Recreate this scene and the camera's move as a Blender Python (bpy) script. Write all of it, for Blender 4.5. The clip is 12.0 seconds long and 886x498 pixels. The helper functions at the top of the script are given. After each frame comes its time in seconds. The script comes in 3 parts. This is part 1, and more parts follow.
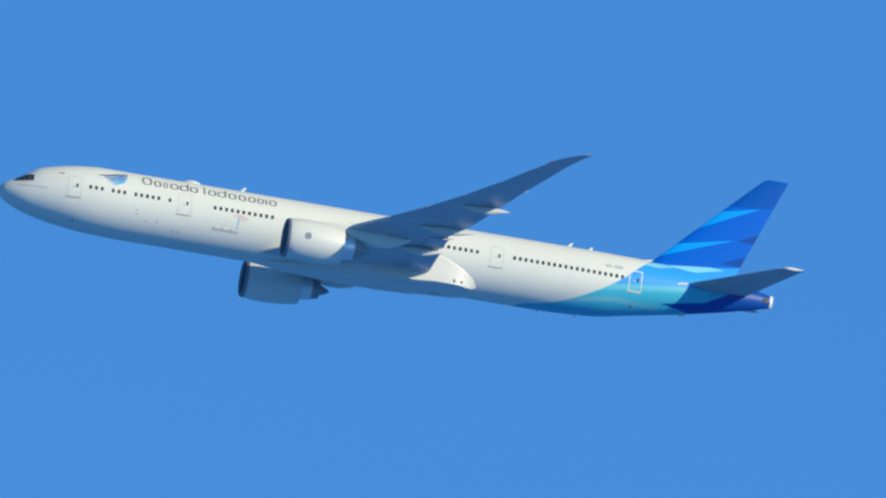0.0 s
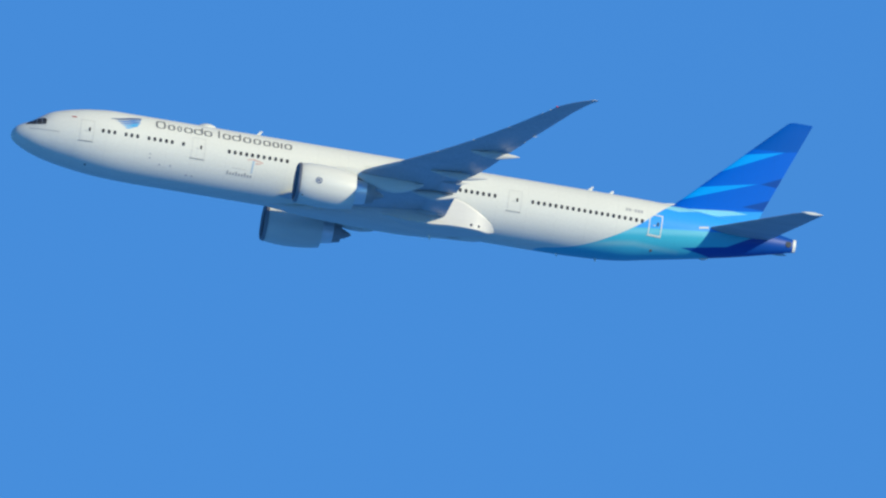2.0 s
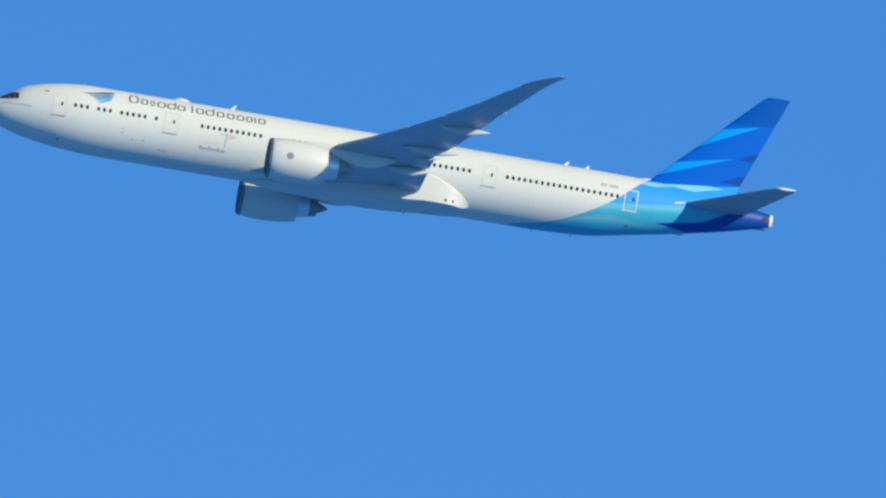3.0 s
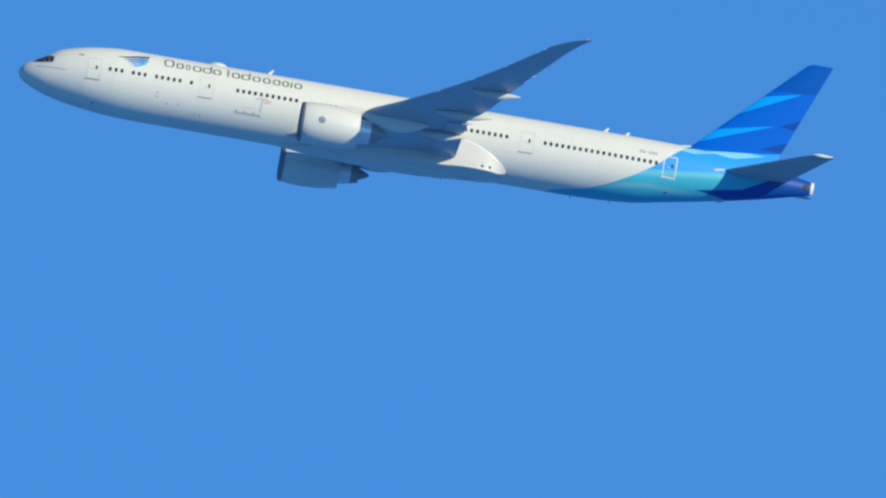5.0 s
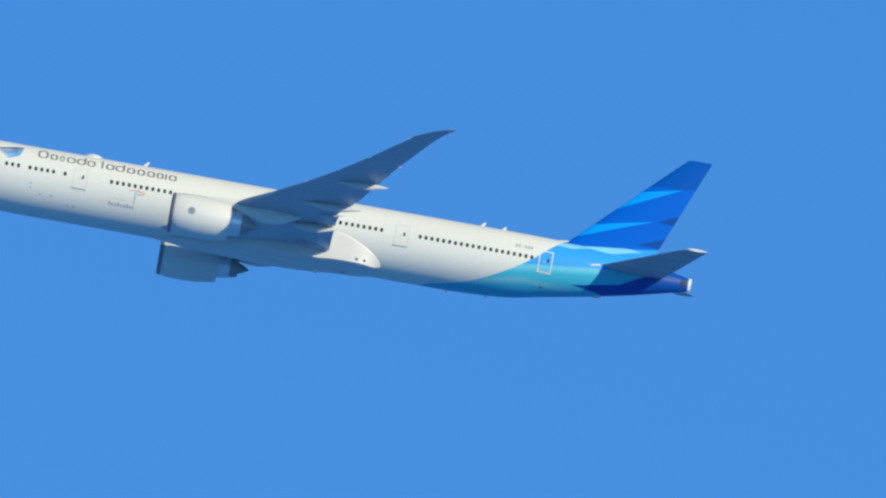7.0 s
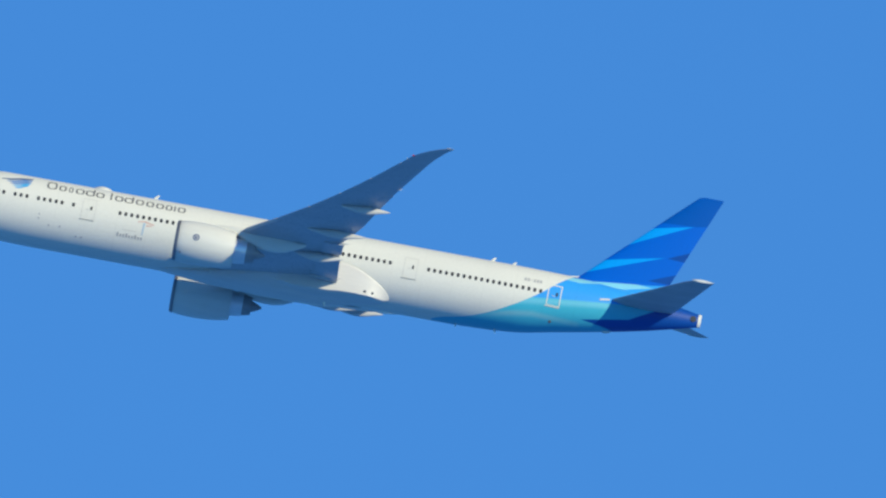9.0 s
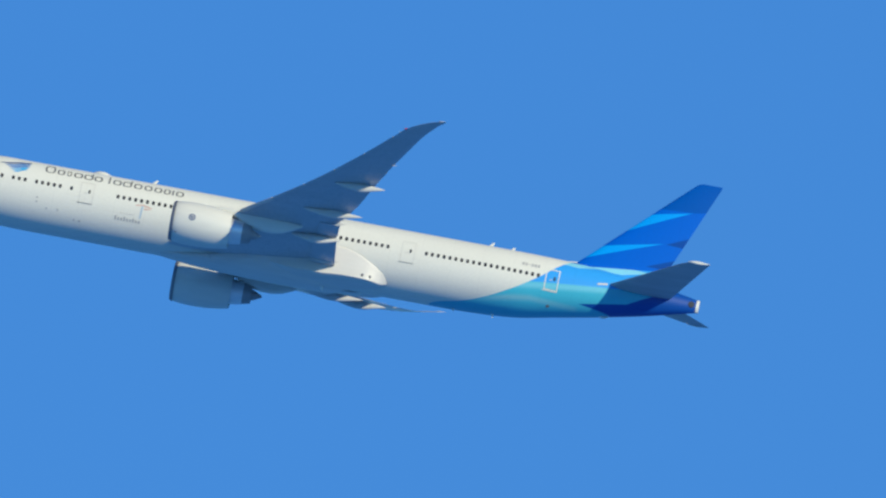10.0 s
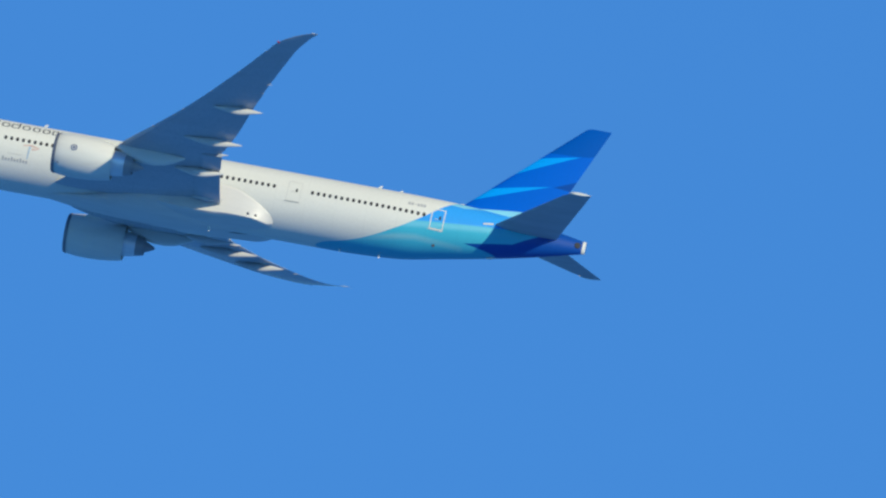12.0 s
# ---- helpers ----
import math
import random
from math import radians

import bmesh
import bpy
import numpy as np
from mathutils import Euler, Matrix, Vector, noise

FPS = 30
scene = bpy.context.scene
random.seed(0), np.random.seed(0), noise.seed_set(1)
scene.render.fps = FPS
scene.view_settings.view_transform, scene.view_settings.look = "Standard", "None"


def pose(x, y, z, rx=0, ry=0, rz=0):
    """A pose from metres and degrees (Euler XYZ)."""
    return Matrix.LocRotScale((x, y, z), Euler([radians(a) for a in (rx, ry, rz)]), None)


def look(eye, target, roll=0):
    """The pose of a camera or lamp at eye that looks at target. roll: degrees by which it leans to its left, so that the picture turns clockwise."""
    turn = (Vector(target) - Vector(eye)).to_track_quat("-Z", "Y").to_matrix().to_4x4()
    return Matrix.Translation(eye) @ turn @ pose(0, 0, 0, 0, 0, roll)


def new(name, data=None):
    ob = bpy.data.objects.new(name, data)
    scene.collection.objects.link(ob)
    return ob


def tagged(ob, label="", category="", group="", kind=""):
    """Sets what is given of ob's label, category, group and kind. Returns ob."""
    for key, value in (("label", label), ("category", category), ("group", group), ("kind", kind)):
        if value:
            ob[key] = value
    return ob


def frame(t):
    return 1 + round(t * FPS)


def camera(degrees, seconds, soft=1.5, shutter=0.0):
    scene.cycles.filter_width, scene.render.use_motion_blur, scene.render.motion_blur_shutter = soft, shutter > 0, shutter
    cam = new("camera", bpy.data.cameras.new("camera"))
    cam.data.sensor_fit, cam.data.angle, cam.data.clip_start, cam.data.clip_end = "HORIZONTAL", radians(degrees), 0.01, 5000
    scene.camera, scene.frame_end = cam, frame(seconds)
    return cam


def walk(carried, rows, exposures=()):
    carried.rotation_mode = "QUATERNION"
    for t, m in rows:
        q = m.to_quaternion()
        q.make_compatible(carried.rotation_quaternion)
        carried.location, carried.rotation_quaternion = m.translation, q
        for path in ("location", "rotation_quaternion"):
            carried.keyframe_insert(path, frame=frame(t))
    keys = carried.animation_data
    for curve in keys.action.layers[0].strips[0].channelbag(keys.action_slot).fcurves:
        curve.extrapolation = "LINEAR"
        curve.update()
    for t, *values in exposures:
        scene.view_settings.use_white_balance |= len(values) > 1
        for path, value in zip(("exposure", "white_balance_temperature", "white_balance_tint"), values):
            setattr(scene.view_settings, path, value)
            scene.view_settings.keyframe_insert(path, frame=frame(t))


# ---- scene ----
# ---- the view: a long lens on the ground follows the climbing airliner ----
cam = camera(1.0, 12.0, soft=2.35)
CAMERA_ROWS = [
    (0.0, pose(0, 0, 1.6, 101.60099, 0.01434, -7.26986)), (0.1, pose(0, 0, 1.6, 101.60308, 0.01817, -7.16846)),
    (0.2, pose(0, 0, 1.6, 101.60650, 0.02633, -7.08805)), (0.3, pose(0, 0, 1.6, 101.61438, 0.02599, -6.96628)),
    (0.4, pose(0, 0, 1.6, 101.61781, 0.02475, -6.84015)), (0.5, pose(0, 0, 1.6, 101.61934, 0.02394, -6.71610)),
    (0.6, pose(0, 0, 1.6, 101.63020, 0.02586, -6.60529)), (0.7, pose(0, 0, 1.6, 101.64693, 0.02596, -6.48568)),
    (0.8, pose(0, 0, 1.6, 101.66031, 0.02628, -6.36714)), (0.9, pose(0, 0, 1.6, 101.67478, 0.02301, -6.23120)),
    (1.0, pose(0, 0, 1.6, 101.67320, 0.01793, -6.08657)), (1.1, pose(0, 0, 1.6, 101.68475, 0.01102, -5.93318)),
    (1.2, pose(0, 0, 1.6, 101.68914, -0.00176, -5.75153)), (1.3, pose(0, 0, 1.6, 101.69687, -0.00440, -5.61883)),
    (1.4, pose(0, 0, 1.6, 101.70128, -0.00161, -5.51224)), (1.5, pose(0, 0, 1.6, 101.70515, 0.00587, -5.42822)),
    (1.6, pose(0, 0, 1.6, 101.71137, 0.01733, -5.36324)), (1.7, pose(0, 0, 1.6, 101.72482, 0.01923, -5.25229)),
    (1.8, pose(0, 0, 1.6, 101.73718, 0.02159, -5.14351)), (1.9, pose(0, 0, 1.6, 101.74621, 0.01895, -5.01081)),
    (2.0, pose(0, 0, 1.6, 101.73760, 0.01049, -4.85023)), (2.1, pose(0, 0, 1.6, 101.74877, 0.00275, -4.69318)),
    (2.2, pose(0, 0, 1.6, 101.75102, 0.00010, -4.56046)), (2.3, pose(0, 0, 1.6, 101.76103, 0.00267, -4.45275)),
    (2.4, pose(0, 0, 1.6, 101.75768, 0.00525, -4.34504)), (2.5, pose(0, 0, 1.6, 101.76824, 0.00831, -4.23962)),
    (2.6, pose(0, 0, 1.6, 101.77986, 0.01065, -4.13069)), (2.7, pose(0, 0, 1.6, 101.78983, 0.01278, -4.02079)),
    (2.8, pose(0, 0, 1.6, 101.79758, 0.01354, -3.90437)), (2.9, pose(0, 0, 1.6, 101.80088, 0.01568, -3.79446)),
    (3.0, pose(0, 0, 1.6, 101.80902, 0.01650, -3.67831)), (3.1, pose(0, 0, 1.6, 101.81748, 0.01606, -3.55614)),
    (3.2, pose(0, 0, 1.6, 101.82904, 0.01665, -3.43889)), (3.4, pose(0, 0, 1.6, 101.84754, 0.01660, -3.19850)),
    (3.6, pose(0, 0, 1.6, 101.86358, 0.01641, -2.95748)), (3.8, pose(0, 0, 1.6, 101.87798, 0.01613, -2.71604)),
    (4.0, pose(0, 0, 1.6, 101.89156, 0.01581, -2.47438)), (4.2, pose(0, 0, 1.6, 101.90514, 0.01549, -2.23273)),
    (4.4, pose(0, 0, 1.6, 101.91954, 0.01521, -1.99129)), (4.6, pose(0, 0, 1.6, 101.93557, 0.01501, -1.75027)),
    (4.8, pose(0, 0, 1.6, 101.95407, 0.01496, -1.50988)), (4.9, pose(0, 0, 1.6, 101.96237, 0.01315, -1.38140)),
    (5.0, pose(0, 0, 1.6, 101.97022, 0.00779, -1.23636)), (5.1, pose(0, 0, 1.6, 101.98214, 0.00651, -1.11035)),
    (5.2, pose(0, 0, 1.6, 101.99424, 0.00750, -0.99492)), (5.3, pose(0, 0, 1.6, 102.00857, 0.00965, -0.88491)),
    (5.4, pose(0, 0, 1.6, 102.02291, 0.01368, -0.78359)), (5.5, pose(0, 0, 1.6, 102.03498, 0.01242, -0.65767)),
    (5.6, pose(0, 0, 1.6, 102.04939, 0.00841, -0.51903)), (5.7, pose(0, 0, 1.6, 102.07042, 0.00167, -0.36773)),
    (5.8, pose(0, 0, 1.6, 102.09018, -0.00740, -0.20572)), (5.9, pose(0, 0, 1.6, 102.10141, -0.00880, -0.07926)),
    (6.0, pose(0, 0, 1.6, 102.11963, -0.00351, 0.01625)), (6.1, pose(0, 0, 1.6, 102.14071, 0.00175, 0.11192)),
    (6.2, pose(0, 0, 1.6, 102.15996, 0.01318, 0.17915)), (6.3, pose(0, 0, 1.6, 102.18322, 0.02035, 0.26610)),
    (6.4, pose(0, 0, 1.6, 102.19838, 0.02384, 0.37013)), (6.5, pose(0, 0, 1.6, 102.20911, 0.02430, 0.48806)),
    (6.6, pose(0, 0, 1.6, 102.22594, 0.02082, 0.62419)), (6.7, pose(0, 0, 1.6, 102.23566, 0.01945, 0.75057)),
    (6.8, pose(0, 0, 1.6, 102.25073, 0.02809, 0.83097)), (6.9, pose(0, 0, 1.6, 102.26179, 0.03359, 0.92583)),
    (7.0, pose(0, 0, 1.6, 102.27518, 0.03782, 1.02653)), (7.1, pose(0, 0, 1.6, 102.29479, 0.03830, 1.14447)),
    (7.2, pose(0, 0, 1.6, 102.30866, 0.03923, 1.26038)), (7.3, pose(0, 0, 1.6, 102.32929, 0.03700, 1.39075)),
    (7.4, pose(0, 0, 1.6, 102.33512, 0.03936, 1.50010)), (7.5, pose(0, 0, 1.6, 102.34596, 0.04009, 1.61688)),
    (7.6, pose(0, 0, 1.6, 102.36021, 0.04092, 1.73328)), (7.7, pose(0, 0, 1.6, 102.36377, 0.04258, 1.84586)),
    (7.8, pose(0, 0, 1.6, 102.37401, 0.04253, 1.96625)), (8.0, pose(0, 0, 1.6, 102.39574, 0.04198, 2.20905)),
    (8.2, pose(0, 0, 1.6, 102.41872, 0.04099, 2.45387)), (8.4, pose(0, 0, 1.6, 102.44245, 0.03973, 2.69989)),
    (8.6, pose(0, 0, 1.6, 102.46643, 0.03838, 2.94631)), (8.8, pose(0, 0, 1.6, 102.49017, 0.03711, 3.19234)),
    (9.0, pose(0, 0, 1.6, 102.51315, 0.03610, 3.43715)), (9.2, pose(0, 0, 1.6, 102.53488, 0.03554, 3.67994)),
    (9.3, pose(0, 0, 1.6, 102.54512, 0.03548, 3.80034)), (9.4, pose(0, 0, 1.6, 102.54878, 0.03319, 3.93078)),
    (9.5, pose(0, 0, 1.6, 102.56040, 0.03186, 4.05690)), (9.6, pose(0, 0, 1.6, 102.56370, 0.03531, 4.16150)),
    (9.7, pose(0, 0, 1.6, 102.57345, 0.03918, 4.26430)), (9.8, pose(0, 0, 1.6, 102.58437, 0.04177, 4.37281)),
    (9.9, pose(0, 0, 1.6, 102.59416, 0.03749, 4.51216)), (10.0, pose(0, 0, 1.6, 102.59605, 0.03678, 4.63546)),
    (10.1, pose(0, 0, 1.6, 102.60209, 0.03936, 4.74406)), (10.2, pose(0, 0, 1.6, 102.61077, 0.04631, 4.83318)),
    (10.3, pose(0, 0, 1.6, 102.62182, 0.05096, 4.93259)), (10.4, pose(0, 0, 1.6, 102.62117, 0.05562, 5.03200)),
    (10.5, pose(0, 0, 1.6, 102.63305, 0.05897, 5.13724)), (10.6, pose(0, 0, 1.6, 102.63861, 0.05726, 5.26509)),
    (10.7, pose(0, 0, 1.6, 102.64147, 0.05500, 5.39534)), (10.8, pose(0, 0, 1.6, 102.65251, 0.04632, 5.55413)),
    (10.9, pose(0, 0, 1.6, 102.65882, 0.04199, 5.69351)), (11.0, pose(0, 0, 1.6, 102.66806, 0.03080, 5.86335)),
    (11.1, pose(0, 0, 1.6, 102.67718, 0.02611, 6.00422)), (11.2, pose(0, 0, 1.6, 102.67751, 0.02692, 6.12076)),
    (11.3, pose(0, 0, 1.6, 102.68837, 0.03365, 6.21104)), (11.4, pose(0, 0, 1.6, 102.69601, 0.04634, 6.27502)),
    (11.5, pose(0, 0, 1.6, 102.69835, 0.05386, 6.36199)), (11.6, pose(0, 0, 1.6, 102.70860, 0.05845, 6.46188)),
    (11.7, pose(0, 0, 1.6, 102.71414, 0.06025, 6.57418)), (11.8, pose(0, 0, 1.6, 102.72675, 0.06457, 6.67535)),
    (11.9, pose(0, 0, 1.6, 102.72887, 0.06811, 6.77997)), (12.0, pose(0, 0, 1.6, 102.73110, 0.06531, 6.91255))]
walk(cam, CAMERA_ROWS, exposures=[(0.0, 0.01), (6.5, 0.01), (9.5, -0.09), (12.0, -0.14)])

# ---- sky and sun ----
SUN_DIRECTION = Vector((0.7380, -0.6064, 0.3000)).normalized()
sun_elevation = math.asin(SUN_DIRECTION.z)
sun_azimuth = math.atan2(SUN_DIRECTION.x, SUN_DIRECTION.y)

world = bpy.data.worlds.new("sky")
scene.world = world
world.use_nodes = True
wn, wl = world.node_tree.nodes, world.node_tree.links
wn.clear()
sky = wn.new("ShaderNodeTexSky")
sky.sky_type, sky.sun_disc = "NISHITA", False
sky.sun_elevation, sky.sun_rotation = sun_elevation, sun_azimuth
sky.air_density, sky.dust_density, sky.ozone_density, sky.altitude = 1.0, 0.2, 3.0, 300
deep = wn.new("ShaderNodeMix")
deep.data_type, deep.blend_type = "RGBA", "MULTIPLY"
deep.inputs[0].default_value = 1.0
deep.inputs[7].default_value = (0.335, 0.813, 1.405, 1)
back = wn.new("ShaderNodeBackground")
back.inputs["Strength"].default_value = 0.10
out = wn.new("ShaderNodeOutputWorld")
wl.new(sky.outputs[0], deep.inputs[6])
wl.new(deep.outputs[2], back.inputs["Color"])
wl.new(back.outputs[0], out.inputs["Surface"])

sun_data = bpy.data.lights.new("sun", "SUN")
sun_data.energy, sun_data.angle, sun_data.color = 4.2, radians(0.53), (1.0, 0.93, 0.69)
sun = new("sun", sun_data)
sun.matrix_world = look(SUN_DIRECTION * 3000, (0, 0, 0))


# ---- materials ----
class Nodes:
    """A short way to write a node material."""

    def __init__(self, name):
        self.mat = bpy.data.materials.new(name)
        self.mat.use_nodes = True
        self.n, self.l = self.mat.node_tree.nodes, self.mat.node_tree.links
        self.bsdf = self.n["Principled BSDF"]
        self.coord = self.n.new("ShaderNodeTexCoord").outputs["Object"]
        split = self.n.new("ShaderNodeSeparateXYZ")
        self.l.new(self.coord, split.inputs[0])
        self.x, self.y, self.z = split.outputs

    def put(self, socket, value):
        if isinstance(value, (int, float, tuple)):
            socket.default_value = value
        else:
            self.l.new(value, socket)

    def math(self, op, a, b=0.0, c=None):
        node = self.n.new("ShaderNodeMath")
        node.operation = op
        self.put(node.inputs[0], a)
        self.put(node.inputs[1], b)
        if c is not None:
            self.put(node.inputs[2], c)
        return node.outputs[0]

    def mix(self, factor, a, b):
        node = self.n.new("ShaderNodeMix")
        node.data_type = "RGBA"
        self.put(node.inputs[0], factor)
        self.put(node.inputs[6], (*a, 1.0) if isinstance(a, tuple) else a)
        self.put(node.inputs[7], (*b, 1.0) if isinstance(b, tuple) else b)
        return node.outputs[2]

    def noise(self, scale, detail=4.0, rough=0.55, stretch=(1, 1, 1)):
        m = self.n.new("ShaderNodeMapping")
        m.inputs["Scale"].default_value = stretch
        self.l.new(self.coord, m.inputs[0])
        t = self.n.new("ShaderNodeTexNoise")
        t.inputs["Scale"].default_value, t.inputs["Detail"].default_value = scale, detail
        t.inputs["Roughness"].default_value = rough
        self.l.new(m.outputs[0], t.inputs["Vector"])
        return t.outputs["Fac"]

    def span(self, value, lo, hi, a=0.0, b=1.0):
        r = self.n.new("ShaderNodeMapRange")
        self.put(r.inputs[0], value)
        for i, v in enumerate((lo, hi, a, b)):
            r.inputs[i + 1].default_value = v
        return r.outputs[0]

    def worn(self, factor, colour, tone):
        """colour multiplied by a grey tone where factor is 1."""
        node = self.n.new("ShaderNodeMix")
        node.data_type, node.blend_type = "RGBA", "MULTIPLY"
        self.put(node.inputs[0], factor)
        self.put(node.inputs[6], colour)
        node.inputs[7].default_value = (tone, tone, tone, 1.0)
        return node.outputs[2]

    def polygon(self, points, soft=0.03):
        """1 inside a convex polygon of (x, z) points given anticlockwise (x aft, z up), else 0."""
        mask = None
        for (x0, z0), (x1, z1) in zip(points, points[1:] + points[:1]):
            size = math.hypot(x1 - x0, z1 - z0)
            a, b = -(z1 - z0) / size, (x1 - x0) / size
            d = self.math("MULTIPLY_ADD", self.x, a, self.math("MULTIPLY_ADD", self.z, b, -(a * x0 + b * z0)))
            d = self.span(d, -soft, soft)
            mask = d if mask is None else self.math("MULTIPLY", mask, d)
        return mask

    def bump(self, height, strength=0.1, distance=0.02):
        b = self.n.new("ShaderNodeBump")
        b.inputs["Strength"].default_value, b.inputs["Distance"].default_value = strength, distance
        self.l.new(height, b.inputs["Height"])
        self.l.new(b.outputs[0], self.bsdf.inputs["Normal"])

    def finish(self, colour, rough, metal=0.0, coat=0.0):
        self.put(self.bsdf.inputs["Base Color"], (*colour, 1.0) if isinstance(colour, tuple) else colour)
        self.put(self.bsdf.inputs["Roughness"], rough)
        self.bsdf.inputs["Metallic"].default_value = metal
        self.bsdf.inputs["Coat Weight"].default_value = coat
        return self.mat


def weathered(name, colour, rough=0.4, metal=0.0, coat=0.0, dirt=0.12, grain=9.0):
    """Painted or bare skin with long streaks along the airflow and fine mottling."""
    m = Nodes(name)
    streak = m.span(m.noise(0.7, 5, 0.6, (0.25, 1.5, 1.5)), 0.35, 0.75)
    fine = m.span(m.noise(grain, 4), 0.3, 0.7)
    dark = tuple(c * (1 - dirt * 2.2) for c in colour)
    shade = m.mix(m.math("MULTIPLY", streak, 0.6), colour, dark)
    shade = m.mix(m.math("MULTIPLY", fine, dirt), shade, tuple(c * 0.7 for c in colour))
    m.bump(fine, 0.05, 0.01)
    return m.finish(shade, m.span(fine, 0, 1, rough - 0.05, rough + 0.1), metal, coat)


WHITE, TEAL, SKY_BLUE, CYAN = (0.79, 0.78, 0.68), (0.06, 0.49, 0.63), (0.035, 0.36, 0.84), (0.25, 0.66, 0.80)
BLUE, DEEP_BLUE, NAVY, STRIPE = (0.0, 0.13, 0.63), (0.0, 0.10, 0.45), (0.004, 0.074, 0.35), (0.001, 0.36, 0.92)


def livery(name, fin=False):
    """White forward, blues swept over the tail; panel joints as faint lines."""
    m = Nodes(name)
    streak = m.span(m.noise(0.6, 5, 0.6, (0.2, 1.5, 1.5)), 0.35, 0.8)
    fine = m.span(m.noise(6.0, 4), 0.3, 0.7)
    colour = m.mix(m.math("MULTIPLY", streak, 0.35), WHITE, tuple(c * 0.86 for c in WHITE))
    # the swept edge of the blue: its station aft as a function of height
    edge = m.n.new("ShaderNodeFloatCurve")
    curve = edge.mapping.curves[0]
    steps = [(-3.2, 48.6), (-3.0, 49.4), (-2.65, 51.7), (-2.15, 53.55), (-1.05, 55.95), (-0.33, 57.15), (0.6, 58.45), (2.1, 60.1), (3.07, 61.25), (3.2, 61.4)]
    curve.points[0].location = ((steps[0][0] + 3.2) / 6.4, (steps[0][1] - 48) / 14)
    curve.points[1].location = ((steps[-1][0] + 3.2) / 6.4, (steps[-1][1] - 48) / 14)
    for z, x in steps[1:-1]:
        curve.points.new((z + 3.2) / 6.4, (x - 48) / 14)
    for p in curve.points:
        p.handle_type = "AUTO_CLAMPED"
    edge.mapping.update()
    m.put(edge.inputs["Value"], m.span(m.z, -3.2, 3.2))
    at = m.span(edge.outputs[0], 0, 1, 48, 62)
    tail = m.span(m.math("SUBTRACT", m.x, at), -0.03, 0.03)
    # inside the blue: teal below, sky blue above, a cyan blade under the fin
    upper = m.polygon([(55, -0.46), (64.5, 0.86), (75, 2.2), (75, 14), (55, 14)])
    blues = m.mix(upper, TEAL, SKY_BLUE)
    blues = m.mix(m.polygon([(60, 2.42), (61.7, 2.3), (64.6, 3.0), (64.6, 3.6), (60, 3.6)]), blues, CYAN)
    blues = m.mix(m.polygon([(63.2, 2.8), (65.0, 2.62), (68.2, 3.4), (63.2, 3.6)]), blues, CYAN)
    blues = m.mix(m.polygon([(60, 2.66), (62, 2.9), (66.4, 3.36), (70.5, 4.05), (75, 14), (60, 14)]), blues, BLUE)
    # cyan band along the teal's top: its sunlit brightening, put into the colour
    pale = m.polygon([(55, -.98), (64.6, .42), (64.6, .90), (55, -.46)], .16)
    blues = m.mix(m.math("MULTIPLY", pale, .5), blues, CYAN)
    swoosh = m.math("MAXIMUM", m.polygon([(53.4, -2.3), (58.2, -1.5), (58.2, -1.22), (55.4, -1.6)], .2), m.polygon([(57.6, -1.55), (62.2, -1.46), (62.2, -1.38), (57.6, -1.26)], .2))
    blues = m.mix(m.math("MULTIPLY", swoosh, .34), blues, (.55, .68, .62))
    low = m.math("MAXIMUM", m.polygon([(62.3, -.98), (75, -1.9), (75, 1.55)]), m.polygon([(66.3, -0.28), (75, -0.28), (75, 4.2), (70.6, 2.1)]))
    blues = m.mix(low, blues, NAVY)
    if fin:
        for tone, shape in ((DEEP_BLUE, [(66.9, 8.85), (71.0, 9.72), (74, 9.9), (75, 14), (66, 14)]),
                            (NAVY, [(69.0, 6.36), (70.6, 6.3), (71.2, 7.4)]),
                            (NAVY, [(67.6, 4.0), (69.8, 4.0), (70.2, 5.1)]),
                            (STRIPE, [(65.2, 6.95), (70.75, 9.66), (66.9, 8.82)]),
                            (STRIPE, [(61.9, 3.75), (68.7, 6.34), (63.3, 5.17)])):
            blues = m.mix(m.polygon(shape), blues, tone)
    colour = m.mix(tail, colour, blues)
    # circumferential panel joints every 2.8 m
    joint = m.math("PINGPONG", m.x, 1.4)
    joint = m.span(joint, 0.0, 0.025, 0.18, 0.0)
    colour = m.worn(joint, colour, 0.45)
    colour = m.worn(m.math("MULTIPLY", fine, 0.2), colour, 0.7)
    m.bump(m.noise(2.2, 3), 0.06, 0.02)
    m.bsdf.inputs["Specular IOR Level"].default_value = 0.12 if fin else 0.28
    return m.finish(colour, m.span(fine, 0, 1, 0.34, 0.46), 0.0, 0.0 if fin else 0.08)


M_BODY, M_FIN = livery("painted_fuselage_skin"), livery("painted_fin_skin", True)
M_WHITE = weathered("white_paint", WHITE, 0.35, coat=0.3, dirt=0.08)
M_BELLY = weathered("soiled_belly_paint", (0.76, 0.73, 0.65), 0.4, dirt=0.1)
M_WING = weathered("grey_wing_skin", (0.49, 0.52, 0.53), 0.26, dirt=0.07)
M_FAIR = weathered("pale_grey_fairing_paint", (0.66, 0.65, 0.60), 0.4, dirt=0.1)
M_STAB = weathered("grey_stabiliser_skin", (0.46, 0.47, 0.48), 0.45, dirt=0.14)
M_LIP = weathered("polished_inlet_lip", (0.30, 0.31, 0.33), 0.5, metal=0.6, dirt=0.05)
M_HOT = weathered("heat_stained_titanium", (0.42, 0.41, 0.40), 0.5, metal=0.3, dirt=0.2)
